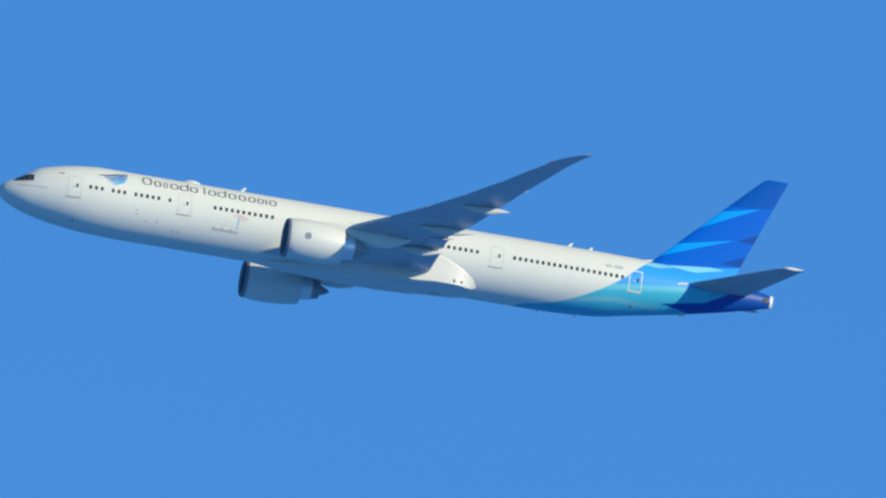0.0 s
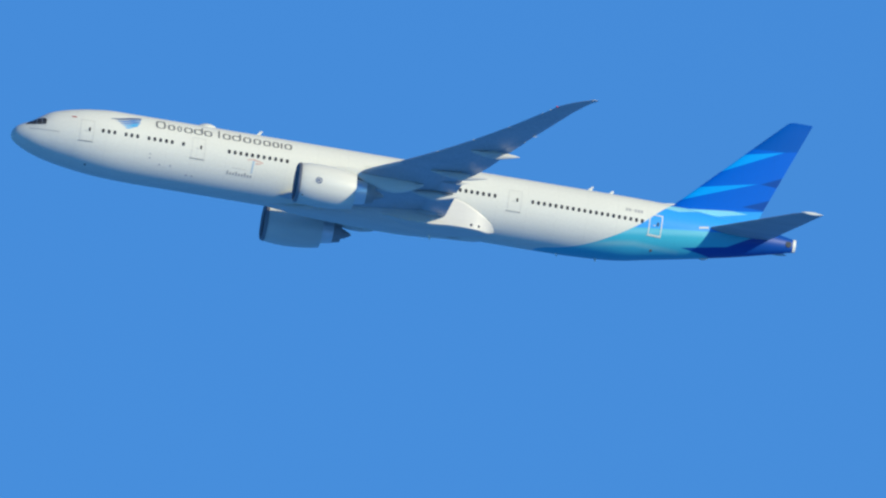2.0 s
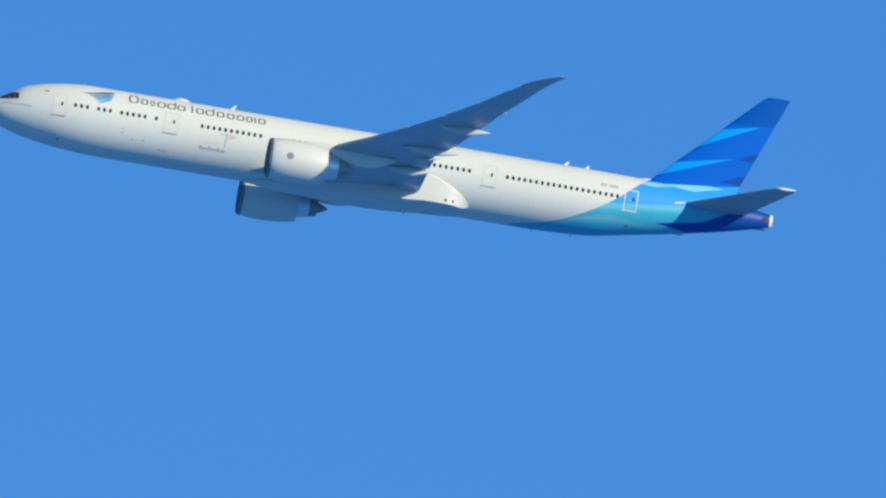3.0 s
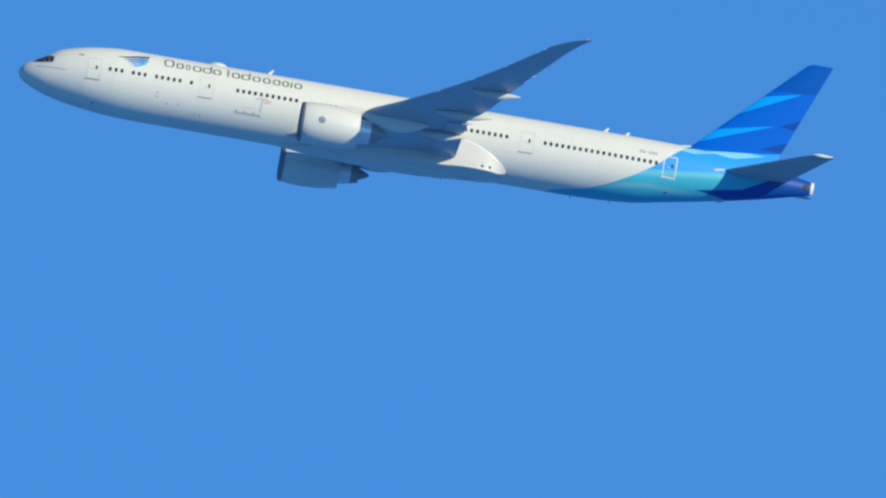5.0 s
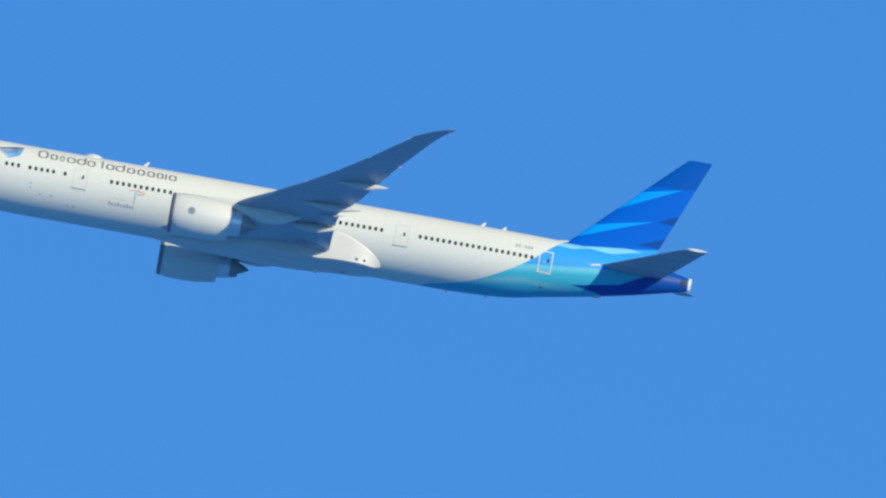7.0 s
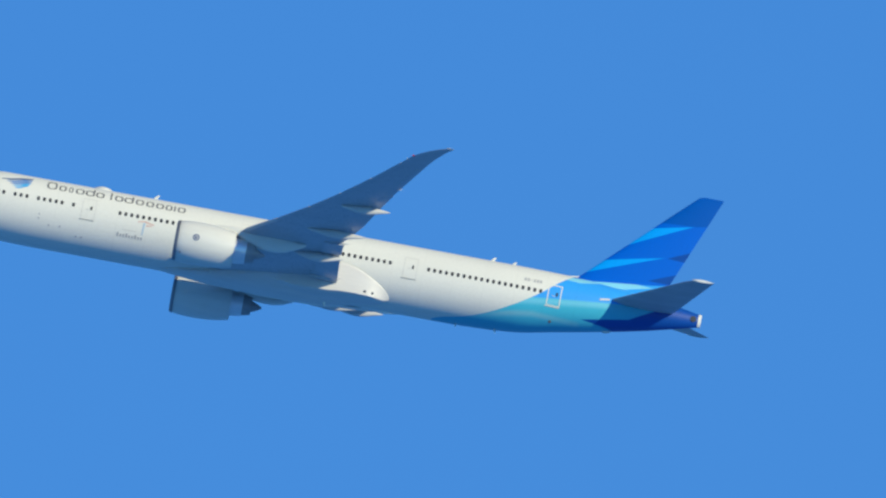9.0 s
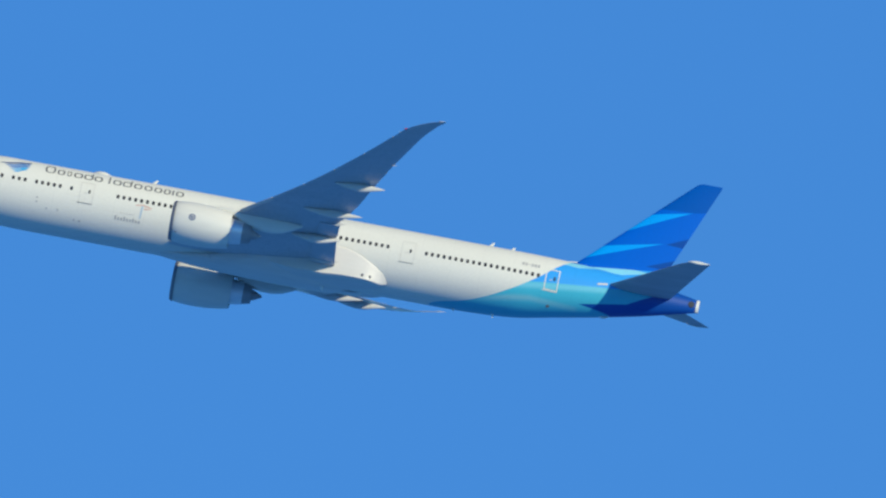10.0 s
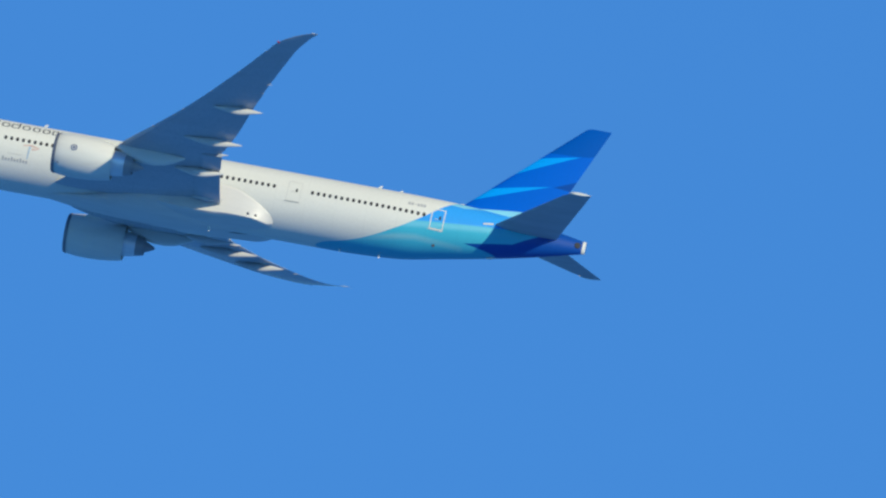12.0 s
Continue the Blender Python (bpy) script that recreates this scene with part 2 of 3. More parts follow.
M_CORE = weathered("satin_titanium_cowl", (0.9, 0.89, 0.86), 0.38, metal=0.75, dirt=0.06)
M_DARK = weathered("dark_inlet_lining", (0.11, 0.12, 0.14), 0.5)
M_GLASS = weathered("dark_cabin_glass", (0.06, 0.06, 0.058), 0.12, dirt=0.05)
M_LINE = weathered("grey_seal_line", (0.68, 0.67, 0.60), 0.6)
M_SILL = weathered("scuffed_door_sill", (0.42, 0.42, 0.39), 0.6)
M_INK = weathered("dark_grey_lettering_paint", (0.19, 0.19, 0.18), 0.45)
M_FAINT = weathered("faded_grey_print", (0.47, 0.47, 0.45), 0.5)
M_ORANGE = weathered("orange_decal", (0.74, 0.46, 0.36), 0.5)
M_PALE_BLUE = weathered("pale_blue_decal", (0.46, 0.60, 0.70), 0.5)
M_AQUA = weathered("aqua_decal", (0.06, 0.42, 0.76), 0.45)
M_AZURE = weathered("azure_decal", (0.02, 0.20, 0.55), 0.45)
M_INDIGO = weathered("indigo_decal", (0.03, 0.08, 0.22), 0.45)
M_RED = weathered("red_lens", (0.55, 0.02, 0.02), 0.2)


# ---- unseen sheet, blue in place of haze; only its bounced light reaches the aircraft ----
def bounce_ground_material():
    m = Nodes("blue_bounce_ground")
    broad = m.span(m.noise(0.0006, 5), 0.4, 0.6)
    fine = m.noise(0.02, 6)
    # blue chosen to tint the bounce on the shaded undersides
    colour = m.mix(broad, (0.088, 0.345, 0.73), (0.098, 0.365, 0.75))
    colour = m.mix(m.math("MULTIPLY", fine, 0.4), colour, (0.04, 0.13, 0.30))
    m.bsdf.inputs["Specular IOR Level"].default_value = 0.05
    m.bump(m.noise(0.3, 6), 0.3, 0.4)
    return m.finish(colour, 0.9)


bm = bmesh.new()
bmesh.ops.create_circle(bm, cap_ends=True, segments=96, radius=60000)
data = bpy.data.meshes.new("bounce_ground")
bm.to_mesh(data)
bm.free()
data.materials.append(bounce_ground_material())
bounce_ground = tagged(new("bounce_ground", data), "unseen blue ground sheet that tints the undersides, reaching to the horizon", "sea", kind="structure")


# ---- mesh helpers ----
def part(name, bm, material, parent, label="", at=None, smooth=True):
    """Links a bmesh as one mesh object under a thing or a part."""
    me = bpy.data.meshes.new(name)
    bmesh.ops.recalc_face_normals(bm, faces=bm.faces)
    bm.to_mesh(me)
    bm.free()
    for p in me.polygons:
        p.use_smooth = smooth
    if smooth:
        me.set_sharp_from_angle(angle=radians(48))
    me.materials.append(material)
    return hang(name, me, parent, label, at)


def hang(name, me, parent, label="", at=None):
    ob = new(name, me)
    ob.parent = parent
    if at is not None:
        ob.matrix_basis = at
    if label:
        ob["label"] = label
    return ob


def table(rows):
    """A smooth monotone curve through (x, value) rows."""
    xs, ys = [float(r[0]) for r in rows], [float(r[1]) for r in rows]
    h = [b - a for a, b in zip(xs, xs[1:])]
    d = [(b - a) / k for a, b, k in zip(ys, ys[1:], h)]
    m = [d[0]] + [0.0] * (len(xs) - 2) + [d[-1]]
    for i in range(1, len(xs) - 1):
        if d[i - 1] * d[i] > 0:
            a, b = 2 * h[i] + h[i - 1], h[i] + 2 * h[i - 1]
            m[i] = (a + b) / (a / d[i - 1] + b / d[i])

    def value(x):
        i = max(0, min(len(h) - 1, sum(1 for v in xs if v < x) - 1))
        t = max(0.0, min(1.0, (x - xs[i]) / h[i]))
        return ((1 + 2 * t) * (1 - t) ** 2 * ys[i] + t * (1 - t) ** 2 * h[i] * m[i]
                + t * t * (3 - 2 * t) * ys[i + 1] + t * t * (t - 1) * h[i] * m[i + 1])
    return value


def straight(rows):
    """Straight lines through (x, value) rows."""
    return lambda x: float(np.interp(x, [r[0] for r in rows], [r[1] for r in rows]))


def loft(rings, bm=None, cap=True):
    """Skins closed rings of equal length."""
    bm = bm or bmesh.new()
    rows = [[bm.verts.new(p) for p in ring] for ring in rings]
    for a, b in zip(rows, rows[1:]):
        for i in range(len(a)):
            j = (i + 1) % len(a)
            bm.faces.new((a[i], a[j], b[j], b[i]))
    if cap:
        bm.faces.new(rows[0])
        bm.faces.new(rows[-1])
    return bm


def turned(profile, centre, segments=48, cap=False):
    """A body of revolution about x: profile of (x, radius)."""
    cx, cy, cz = centre
    rings = []
    for x, r in profile:
        rings.append([(cx + x, cy + r * math.cos(a), cz + r * math.sin(a)) for a in (2 * math.pi * i / segments for i in range(segments))])
    return loft(rings, cap=cap)


# ---- the airliner: x runs aft from the nose, y to starboard, z up from the cabin's centre line ----
top_line = table([(0, -.5), (.04, -.22), (.12, 0), (.4, .36), (1, .74), (1.7, 1.08), (2.5, 1.62), (3.3, 2.12), (4.3, 2.46), (5.6, 2.77), (7.2, 3.03), (9.2, 3.2), (56, 3.2), (60, 3.15), (64, 2.94), (68, 2.55), (71, 2.12), (73, 1.74)])
keel_line = table([(0, -.5), (.12, -.8), (.4, -1.08), (1, -1.45), (2, -1.86), (3.5, -2.3), (5.5, -2.66), (8, -2.95), (10, -3.06), (12, -3.1), (50.5, -3.1), (53.5, -3.02), (56.4, -2.82), (60, -2.18), (64, -1.42), (68, -.58), (71.7, .34), (73, .67)])
half_width = table([(0, 0), (.12, .36), (.4, .72), (1, 1.2), (2, 1.75), (3, 2.13), (4.5, 2.55), (6.5, 2.92), (9, 3.09), (10, 3.1), (50, 3.1), (54, 3.03), (58, 2.76), (62, 2.3), (66, 1.68), (70, .92), (72, .48), (73, .26)])


def skin(x, z, side=-1, lift=0.0):
    """The point on the cabin's outside at station x and height z."""
    t, k, w = top_line(x), keel_line(x), half_width(x)
    c, h = (t + k) / 2, (t - k) / 2
    s = max(-1.0, min(1.0, (z - c) / h))
    a = math.asin(s)
    n = Vector((0, side * math.cos(a) / max(w, .01), math.sin(a) / h)).normalized()
    return Vector((x, side * w * math.cos(a), c + h * s)) + n * lift


def skin_frame(x, z, side=-1, lift=0.0):
    """A pose on the skin: its x runs aft, its y up along the skin, its z outward."""
    e = 0.05
    p = skin(x, z, side, lift)
    ax = (skin(x + e, z, side) - skin(x - e, z, side)).normalized()
    up = (skin(x, z + e, side) - skin(x, z - e, side)).normalized()
    n = ax.cross(up).normalized()
    if n.y * side < 0:
        ax, n = -ax, -n
    up = n.cross(ax).normalized()
    m = Matrix((ax, up, n)).transposed().to_4x4()
    m.translation = p
    return m


def sheet(outline, lift=0.015, side=-1, steps=3):
    """A thin painted patch lying on the skin, from quads of (x, z) corners."""
    bm = bmesh.new()
    for quad in outline:
        grid = []
        for i in range(steps + 1):
            u = i / steps
            row = []
            for j in range(steps + 1):
                v = j / steps
                x = (1 - v) * ((1 - u) * quad[0][0] + u * quad[1][0]) + v * ((1 - u) * quad[3][0] + u * quad[2][0])
                z = (1 - v) * ((1 - u) * quad[0][1] + u * quad[1][1]) + v * ((1 - u) * quad[3][1] + u * quad[2][1])
                row.append(bm.verts.new(skin(x, z, side, lift)))
            grid.append(row)
        for i in range(steps):
            for j in range(steps):
                bm.faces.new((grid[i][j], grid[i + 1][j], grid[i + 1][j + 1], grid[i][j + 1]))
    return bm


def bar(x0, z0, x1, z1):
    return [(x0, z0), (x1, z0), (x1, z1), (x0, z1)]


airliner = tagged(new("airliner"), "white twin-engine jet airliner with blue tail, climbing with wheels up", "airplane")


def build_fuselage():
    xs = [0.012, .04, .08, .12, .2, .3, .4, .55, .75, 1] + [1 + .25 * i for i in range(1, 33)] + [9 + 1.0 * i for i in range(1, 42)] + [50 + .5 * i for i in range(1, 47)]
    rings = []
    for x in xs:
        t, k, w = top_line(x), keel_line(x), half_width(x)
        rings.append([(x, w * math.cos(a), (t + k) / 2 + (t - k) / 2 * math.sin(a)) for a in (2 * math.pi * i / 72 for i in range(72))])
    return part("fuselage", loft(rings), M_BODY, airliner, "white painted fuselage turning teal and blue towards the tail")


fuselage = build_fuselage()


def build_belly_fairing():
    w = table([(23.5, .5), (25.5, 1.1), (28, 1.75), (30, 2.25), (32, 2.8), (34, 3.12), (35.5, 3.15), (37, 2.9), (39, 2.3), (41, 1.6), (43, .9), (45.2, .4)])
    hi = table([(23.5, -2.95), (25.5, -2.75), (28, -2.4), (30, -1.8), (32, -1.1), (36, 0.0), (38, 0.3), (40, 0.35), (41.6, 0.15), (43.4, -0.65), (44.4, -1.4), (45.0, -2.1), (45.2, -2.5)])
    lo = table([(23.5, -3.0), (25.5, -3.2), (28, -3.40), (32, -3.52), (37, -3.6), (39.5, -3.42), (41.5, -3.15), (43.5, -2.95), (45.2, -2.7)])
    rings = []
    for i in range(61):
        x = 23.5 + 21.7 * i / 60
        ring = []
        for j in range(48):
            a = 2 * math.pi * j / 48
            c, s = math.cos(a), math.sin(a)
            p = 2 / 2.35
            ring.append((x, w(x) * math.copysign(abs(c) ** p, c), (hi(x) + lo(x)) / 2 + (hi(x) - lo(x)) / 2 * math.copysign(abs(s) ** p, s)))
        rings.append(ring)
    ob = part("belly_fairing", loft(rings), M_BELLY, airliner, "bulged soiled white fairing under the wing root")
    # the tail of the fairing: upright flanks that run out along the body
    upper = table([(33, -1.7), (35, -.9), (37, -.35), (39, -.12), (40.5, -.15), (41.6, -.33), (42.6, -.72), (43.5, -1.16), (44.3, -1.66), (44.8, -2.05), (45.0, -2.36)])
    lower = table([(33, -2.4), (35, -3.05), (37, -3.36), (39, -3.34), (40.5, -3.18), (43, -3.0), (44.4, -2.84), (45.0, -2.56)])
    bulge = table([(33, 0), (35, .12), (37, .2), (40, .12), (42, .05), (43.5, .03), (44.3, .03), (45.0, .03)])

    def flank(x, z, side):
        """A point of the flank: upright below its upper edge, tucked under the belly at its foot."""
        zu, zl = upper(x), lower(x)
        f = min(1.0, max(0.0, (zu - z) / (zu - zl)))
        reach = abs(skin(x, zu, side).y) + bulge(x)
        foot = abs(skin(x, max(zl, -3.0), side).y) * .8
        tuck = max(0.0, (f - .86) / .14) ** 2
        rim = min(1.0, f * 22)
        close = max(0.0, min(1.0, (x - 43.0) / 1.9))
        body = abs(skin(x, max(z, -2.95), side).y) + .05
        out = reach - .05 * (1 - math.sin(rim * math.pi / 2)) + .05 - (reach - foot) * tuck
        return Vector((x, side * (out + (body - out) * .75 * close * close), z))

    for side in (-1, 1):
        bm = bmesh.new()
        rows = []
        for i in range(61):
            x = 33 + 12 * i / 60
            rows.append([bm.verts.new(flank(x, upper(x) + (lower(x) - upper(x)) * j / 28, side)) for j in range(29)])
        for r0, r1 in zip(rows, rows[1:]):
            for j in range(28):
                bm.faces.new((r0[j], r0[j + 1], r1[j + 1], r1[j]))
        part("fairing_tail", bm, M_BELLY, ob, "white flank closing the fairing")
    for x in (42.75, 43.45):
        bm = bmesh.new()
        bmesh.ops.create_uvsphere(bm, u_segments=12, v_segments=8, radius=.14)
        part("vent", bm, M_DARK, ob, "dark round vent", Matrix.Translation(flank(x, -2.36, -1)) @ Matrix.Diagonal((1, .35, 1, 1)))


build_belly_fairing()


def build_belly_inlet():
    """A small dark scoop opening under the fairing, with a raised rim."""
    bm = bmesh.new()
    outline = [(math.cos(a), math.sin(a)) for a in (2 * math.pi * k / 20 for k in range(20))]
    loft([[(.42 * c, .20 * q, .04) for c, q in outline], [(.42 * c, .20 * q, -.03) for c, q in outline], [(.34 * c, .14 * q, -.02) for c, q in outline]], bm)
    part("belly_inlet", bm, M_SILL, fuselage, "dark oval inlet under the fairing", pose(34.3, -1.5, -3.36, -24, 0, 0))


build_belly_inlet()

# ---- wings ----
le_line = table([(0, 23.3), (3.1, 25.5), (11, 31.3), (15, 34.29), (20, 37.96), (25, 41.33), (28, 43.38), (30.3, 44.93), (31.0, 45.45), (31.6, 46.3), (32.1, 47.45), (32.4, 48.4)])
te_line = table([(0, 39.9), (3.1, 40.0), (8, 40.05), (11.3, 40.25), (12, 40.5), (15, 41.65), (20, 43.25), (25, 45.1), (28, 46.32), (30, 47.22), (31.2, 48.02), (32.4, 49.0)])
le_height = table([(0, -2.65), (3.1, -2.3), (6, -1.88), (8.5, -1.32), (11, -.58), (15, .12), (20, 1.14), (25, 2.3), (28, 3.15), (31.2, 4.25), (32.4, 5.05)])
te_height = table([(0, -1.7), (3.1, -1.6), (8, -.85), (12, -.05), (15, .48), (18, 1.12), (20, 1.6), (25, 2.76), (28, 3.54), (30, 4.15), (32.4, 5.12)])
thick = table([(0, 1.9), (3.1, 1.7), (7, 1.3), (11.5, 1.05), (20, .66), (30, .3), (32.4, .05)])


def chord_z(y, x):
    """The height of the wing's chord line at span y and station x."""
    u = (x - le_line(y)) / (te_line(y) - le_line(y))
    return le_height(y) + (te_height(y) - le_height(y)) * u


def foil(y, side, le, te, t, z_le, z_te):
    """One wing section about its chord line."""
    pts, low, n = [], [], 14
    for i in range(n + 1):
        u = .5 - .5 * math.cos(math.pi * i / n)
        pts.append((u, 1.2 * (math.sqrt(u) * .9 - .75 * u - .15 * u ** 3)))
    for i in range(n - 1, 0, -1):
        u = .5 - .5 * math.cos(math.pi * i / n)
        low.append((u, -.55 * (math.sqrt(u) * .8 - .8 * u * u)))
    return [(le + u * (te - le), side * y, z_le + (z_te - z_le) * u + v * t) for u, v in pts + low]


def section(y, side):
    return foil(y, side, le_line(y), te_line(y), thick(y), le_height(y), te_height(y))


def build_wing(side):
    which = "port" if side < 0 else "starboard"
    ys = [2.2, 3.1, 4.5, 6, 8, 10, 11.5, 13, 15, 17, 19, 21, 23, 25, 27, 28.5, 29.7, 30.4, 31, 31.5, 31.9, 32.2, 32.4]
    rings = [section(y, side) for y in ys]
    wing = part("wing", loft(rings), M_WING, airliner, "swept grey wing with raked tip, flexed upward")
    # bare leading edge slats
    for y0, y1 in ((4.0, 8.6), (11.0, 14.6), (14.8, 18.4), (18.6, 22.2), (22.4, 26.0), (26.2, 29.6)):
        rings = []
        for i in range(5):
            y = y0 + (y1 - y0) * i / 4
            sec = section(y, side)
            c = te_line(y) - le_line(y)
            top_p = [p for p in sec[:15] if p[0] - le_line(y) < .1 * c]
            low_p = [p for p in sec[15:] if p[0] - le_line(y) < .06 * c]
            ring = [(x - .04, yy, z + .02) for x, yy, z in top_p[::-1]] + [(x - .04, yy, z - .02) for x, yy, z in low_p[::-1]]
            rings.append(ring)
        size = min(len(r) for r in rings)
        part("slat", loft([r[:size] for r in rings]), M_FAIR if 10 < y0 < 12 else M_WING, wing)
    # flaps set for the climb: the inboard ones droop and end in a blunt edge
    for name, y0, y1, chord, drop, depth, blunt in (("flap", 3.35, 8.5, 2.5, .40, .17, .085), ("flaperon", 9.05, 11.2, 1.9, .16, .10, .06),
                                                    ("flap", 11.9, 22.6, 1.6, .03, .05, .012), ("aileron", 23.2, 28.6, 1.0, .0, .02, .008)):
        rings = []
        for i in range(7):
            y = y0 + (y1 - y0) * i / 6
            c = chord * (1 - .35 * i / 6 if y0 > 11 else 1)
            xt = te_line(y) + (.14 if y1 < 12 else .04 if y1 < 25 else -.02)
            zt = te_height(y) - drop
            xf = xt - c
            zf = chord_z(y, xf) - (.16 if y1 < 12 else .06)
            upper, lower = [], []
            for k in range(8):
                u = k / 7
                v = depth * 2 * math.sqrt(u) * (1 - u) + blunt * u
                upper.append((xf + u * (xt - xf), side * y, zf + u * (zt - zf) + v))
                lower.append((xf + u * (xt - xf), side * y, zf + u * (zt - zf) - v * .9))
            rings.append(upper + lower[:0:-1])
        part(name, loft(rings), M_WING, wing, "drooped grey inboard flap" if y1 < 9 else "", smooth=y1 > 12)
    # flap track fairings
    for y, x0, x1, r in ((4.05, 37.4, 40.55, .20), (8.75, 36.0, 40.6, .40), (11.55, 39.8, 40.95, .09), (14.15, 36.9, 42.35, .35), (20.06, 39.6, 44.2, .35), (24.25, 44.5, 45.02, .03)):
        rings = []
        for i in range(17):
            u = i / 16
            x = x0 + (x1 - x0) * u
            rr = max(r * 1.05 * min(1.0, (u / .45) ** .6) * min(1.0, ((1 - u) / .42) ** .75), .012)
            zc = chord_z(y, min(x, te_line(y))) - (.12 + .1 * u) * min(1, r * 4) - thick(y) * .16 * (1 - u) - r * .5 * math.sin(math.pi * u) - .18 * u * min(1, r * 3)
            rings.append([(x, side * y + .62 * rr * math.cos(a), zc + rr * math.sin(a)) for a in (2 * math.pi * k / 14 for k in range(14))])
        part("flap_fairing", loft(rings), M_FAIR, wing, "pale grey canoe-shaped flap fairing")
    # lights near the tip
    for y, mat, lab in ((31.1, M_RED if side < 0 else M_AQUA, "coloured navigation light lens"), (30.5, M_WHITE, "white strobe light lens")):
        bm = bmesh.new()
        bmesh.ops.create_uvsphere(bm, u_segments=12, v_segments=8, radius=.11)
        part("wing_light", bm, mat, wing, lab, pose(le_line(y) + .02, side * y, le_height(y), 0, 0, side * 38) @ Matrix.Diagonal((.6, 2.4 if y > 31 else 1.2, .5, 1)))
    # edge strip coloured paler than the wing for the sun catching the tip
    tip = [foil(y, side, te_line(y) - .55, te_line(y) + .08, .06, te_height(y), te_height(y)) for y in (32.0, 32.2, 32.44)]
    part("wingtip_edge", loft(tip), M_FAIR, wing, "wingtip edge coloured pale as if sunlit")
    return wing


build_wing(-1)
build_wing(1)


# ---- engines ----
def turned_patch(cx, cy, cz, side):
    """A narrow dark strip lying low on the cowl just behind its lip."""
    bm = bmesh.new()
    rows = []
    for i in range(5):
        x = .55 + .16 * i
        r = 1.845 + .05 * (x - .4)
        rows.append([bm.verts.new((cx + x, cy + side * (r + .012) * math.cos(radians(a)), cz + (r + .012) * math.sin(radians(a)))) for a in (-47, -44)])
    for a, b in zip(rows, rows[1:]):
        bm.faces.new((a[0], a[1], b[1], b[0]))
    return bm


def build_engine(side):
    cx, cy, cz = 25.3, side * 10.3, -2.51
    cowl_profile = [(0.2, 1.74), (.4, 1.82), (.8, 1.885), (1.5, 1.94), (2.4, 1.95), (3.4, 1.90), (4.3, 1.80), (5.0, 1.68), (5.42, 1.60), (5.42, 1.55), (5.0, 1.56), (3.5, 1.6)]
    engine = part("engine", turned(cowl_profile, (cx, cy, cz), 64), M_WHITE, airliner, "large white turbofan engine nacelle")
    part("inlet_lip", turned([(.40, 1.56), (.15, 1.60), (.03, 1.66), (0, 1.70), (.03, 1.75), (.10, 1.79), (.20, 1.825), (.30, 1.846)], (cx, cy, cz), 64), M_LIP, engine, "polished metal inlet lip")
    part("inlet_duct", turned([(.28, 1.57), (.7, 1.60), (1.5, 1.64), (1.52, .02)], (cx, cy, cz), 48), M_DARK, engine, "dark inlet duct with fan disc")
    part("spinner", turned([(.85, .02), (1.0, .18), (1.3, .38), (1.5, .46)], (cx, cy, cz), 24), M_INK, engine)
    part("fan_duct", turned([(3.6, 1.56), (3.62, .9)], (cx, cy, cz), 48), M_DARK, engine)
    part("core_cowl", turned([(3.6, 1.16), (4.6, 1.2), (5.4, 1.17), (6.0, 1.10), (6.5, 1.0), (6.5, .96)], (cx, cy, cz), 48), M_CORE, engine, "pale satin metal core cowl")
    part("core_nozzle", turned([(6.3, .97), (6.55, .96), (6.9, .88), (7.25, .80), (7.25, .76), (6.6, .78)], (cx, cy, cz), 48), M_HOT, engine, "heat-stained dark core nozzle")
    part("cowl_latch_mark", turned_patch(cx, cy, cz, side), M_INK, engine, "dark mark low on the cowl")
    part("exhaust_plug", turned([(6.5, .62), (7.1, .56), (7.6, .40), (8.05, .18), (8.25, .02)], (cx, cy, cz), 32), M_HOT, engine, "dark tapered exhaust plug")
    # the pylon: from the nacelle's back up to the wing, running far aft beneath it
    rings = []
    rows = [(28.2, -.80, -.58, .05), (29.2, -.85, -.44, .24), (30.2, -.95, -.36, .34), (31, -1.25, -.40, .38), (32.2, -1.85, -.5, .40), (33.4, -2.04, -.5, .40), (34.4, -2.04, -.6, .36), (35.3, -1.86, -.7, .30), (36.2, -1.46, -.75, .20), (37.0, -1.0, -.8, .05)]
    for x, lo, hi, w in rows:
        rings.append([(x, cy + w * math.copysign(abs(math.cos(a)) ** .7, math.cos(a)), (lo + hi) / 2 + (hi - lo) / 2 * math.copysign(abs(math.sin(a)) ** .7, math.sin(a))) for a in (2 * math.pi * k / 20 for k in range(20))])
    part("pylon", loft(rings), M_WHITE, engine, "off-white engine pylon")
    # strake on the inboard flank
    bm = loft([[(26.6, cy - side * 1.40, cz + 1.30), (28.2, cy - side * 1.42, cz + 1.28), (28.2, cy - side * 1.47, cz + 1.25), (26.6, cy - side * 1.46, cz + 1.25)],
               [(27.5, cy - side * 1.75, cz + 1.72), (28.1, cy - side * 1.75, cz + 1.72), (28.1, cy - side * 1.79, cz + 1.69), (27.5, cy - side * 1.79, cz + 1.69)]])
    part("strake", bm, M_WHITE, engine, smooth=False)
    # round emblem on the outboard flank: a ring and a dot
    for r0, r1 in ((.20, .30), (0.0, .12)):
        bm = bmesh.new()
        rings = []
        for r in (r0 + .001, r1):
            ring = []
            for k in range(28):
                a = 2 * math.pi * k / 28
                dx, dz = r * math.cos(a), r * math.sin(a) + .12
                R = 1.958
                ring.append((27.2 + dx, cy + side * math.sqrt(R * R - dz * dz), cz + dz))
            rings.append(ring)
        part("emblem", loft(rings, bm, cap=False), M_INDIGO, engine, "small round blue emblem")
    return engine


build_engine(-1)
build_engine(1)


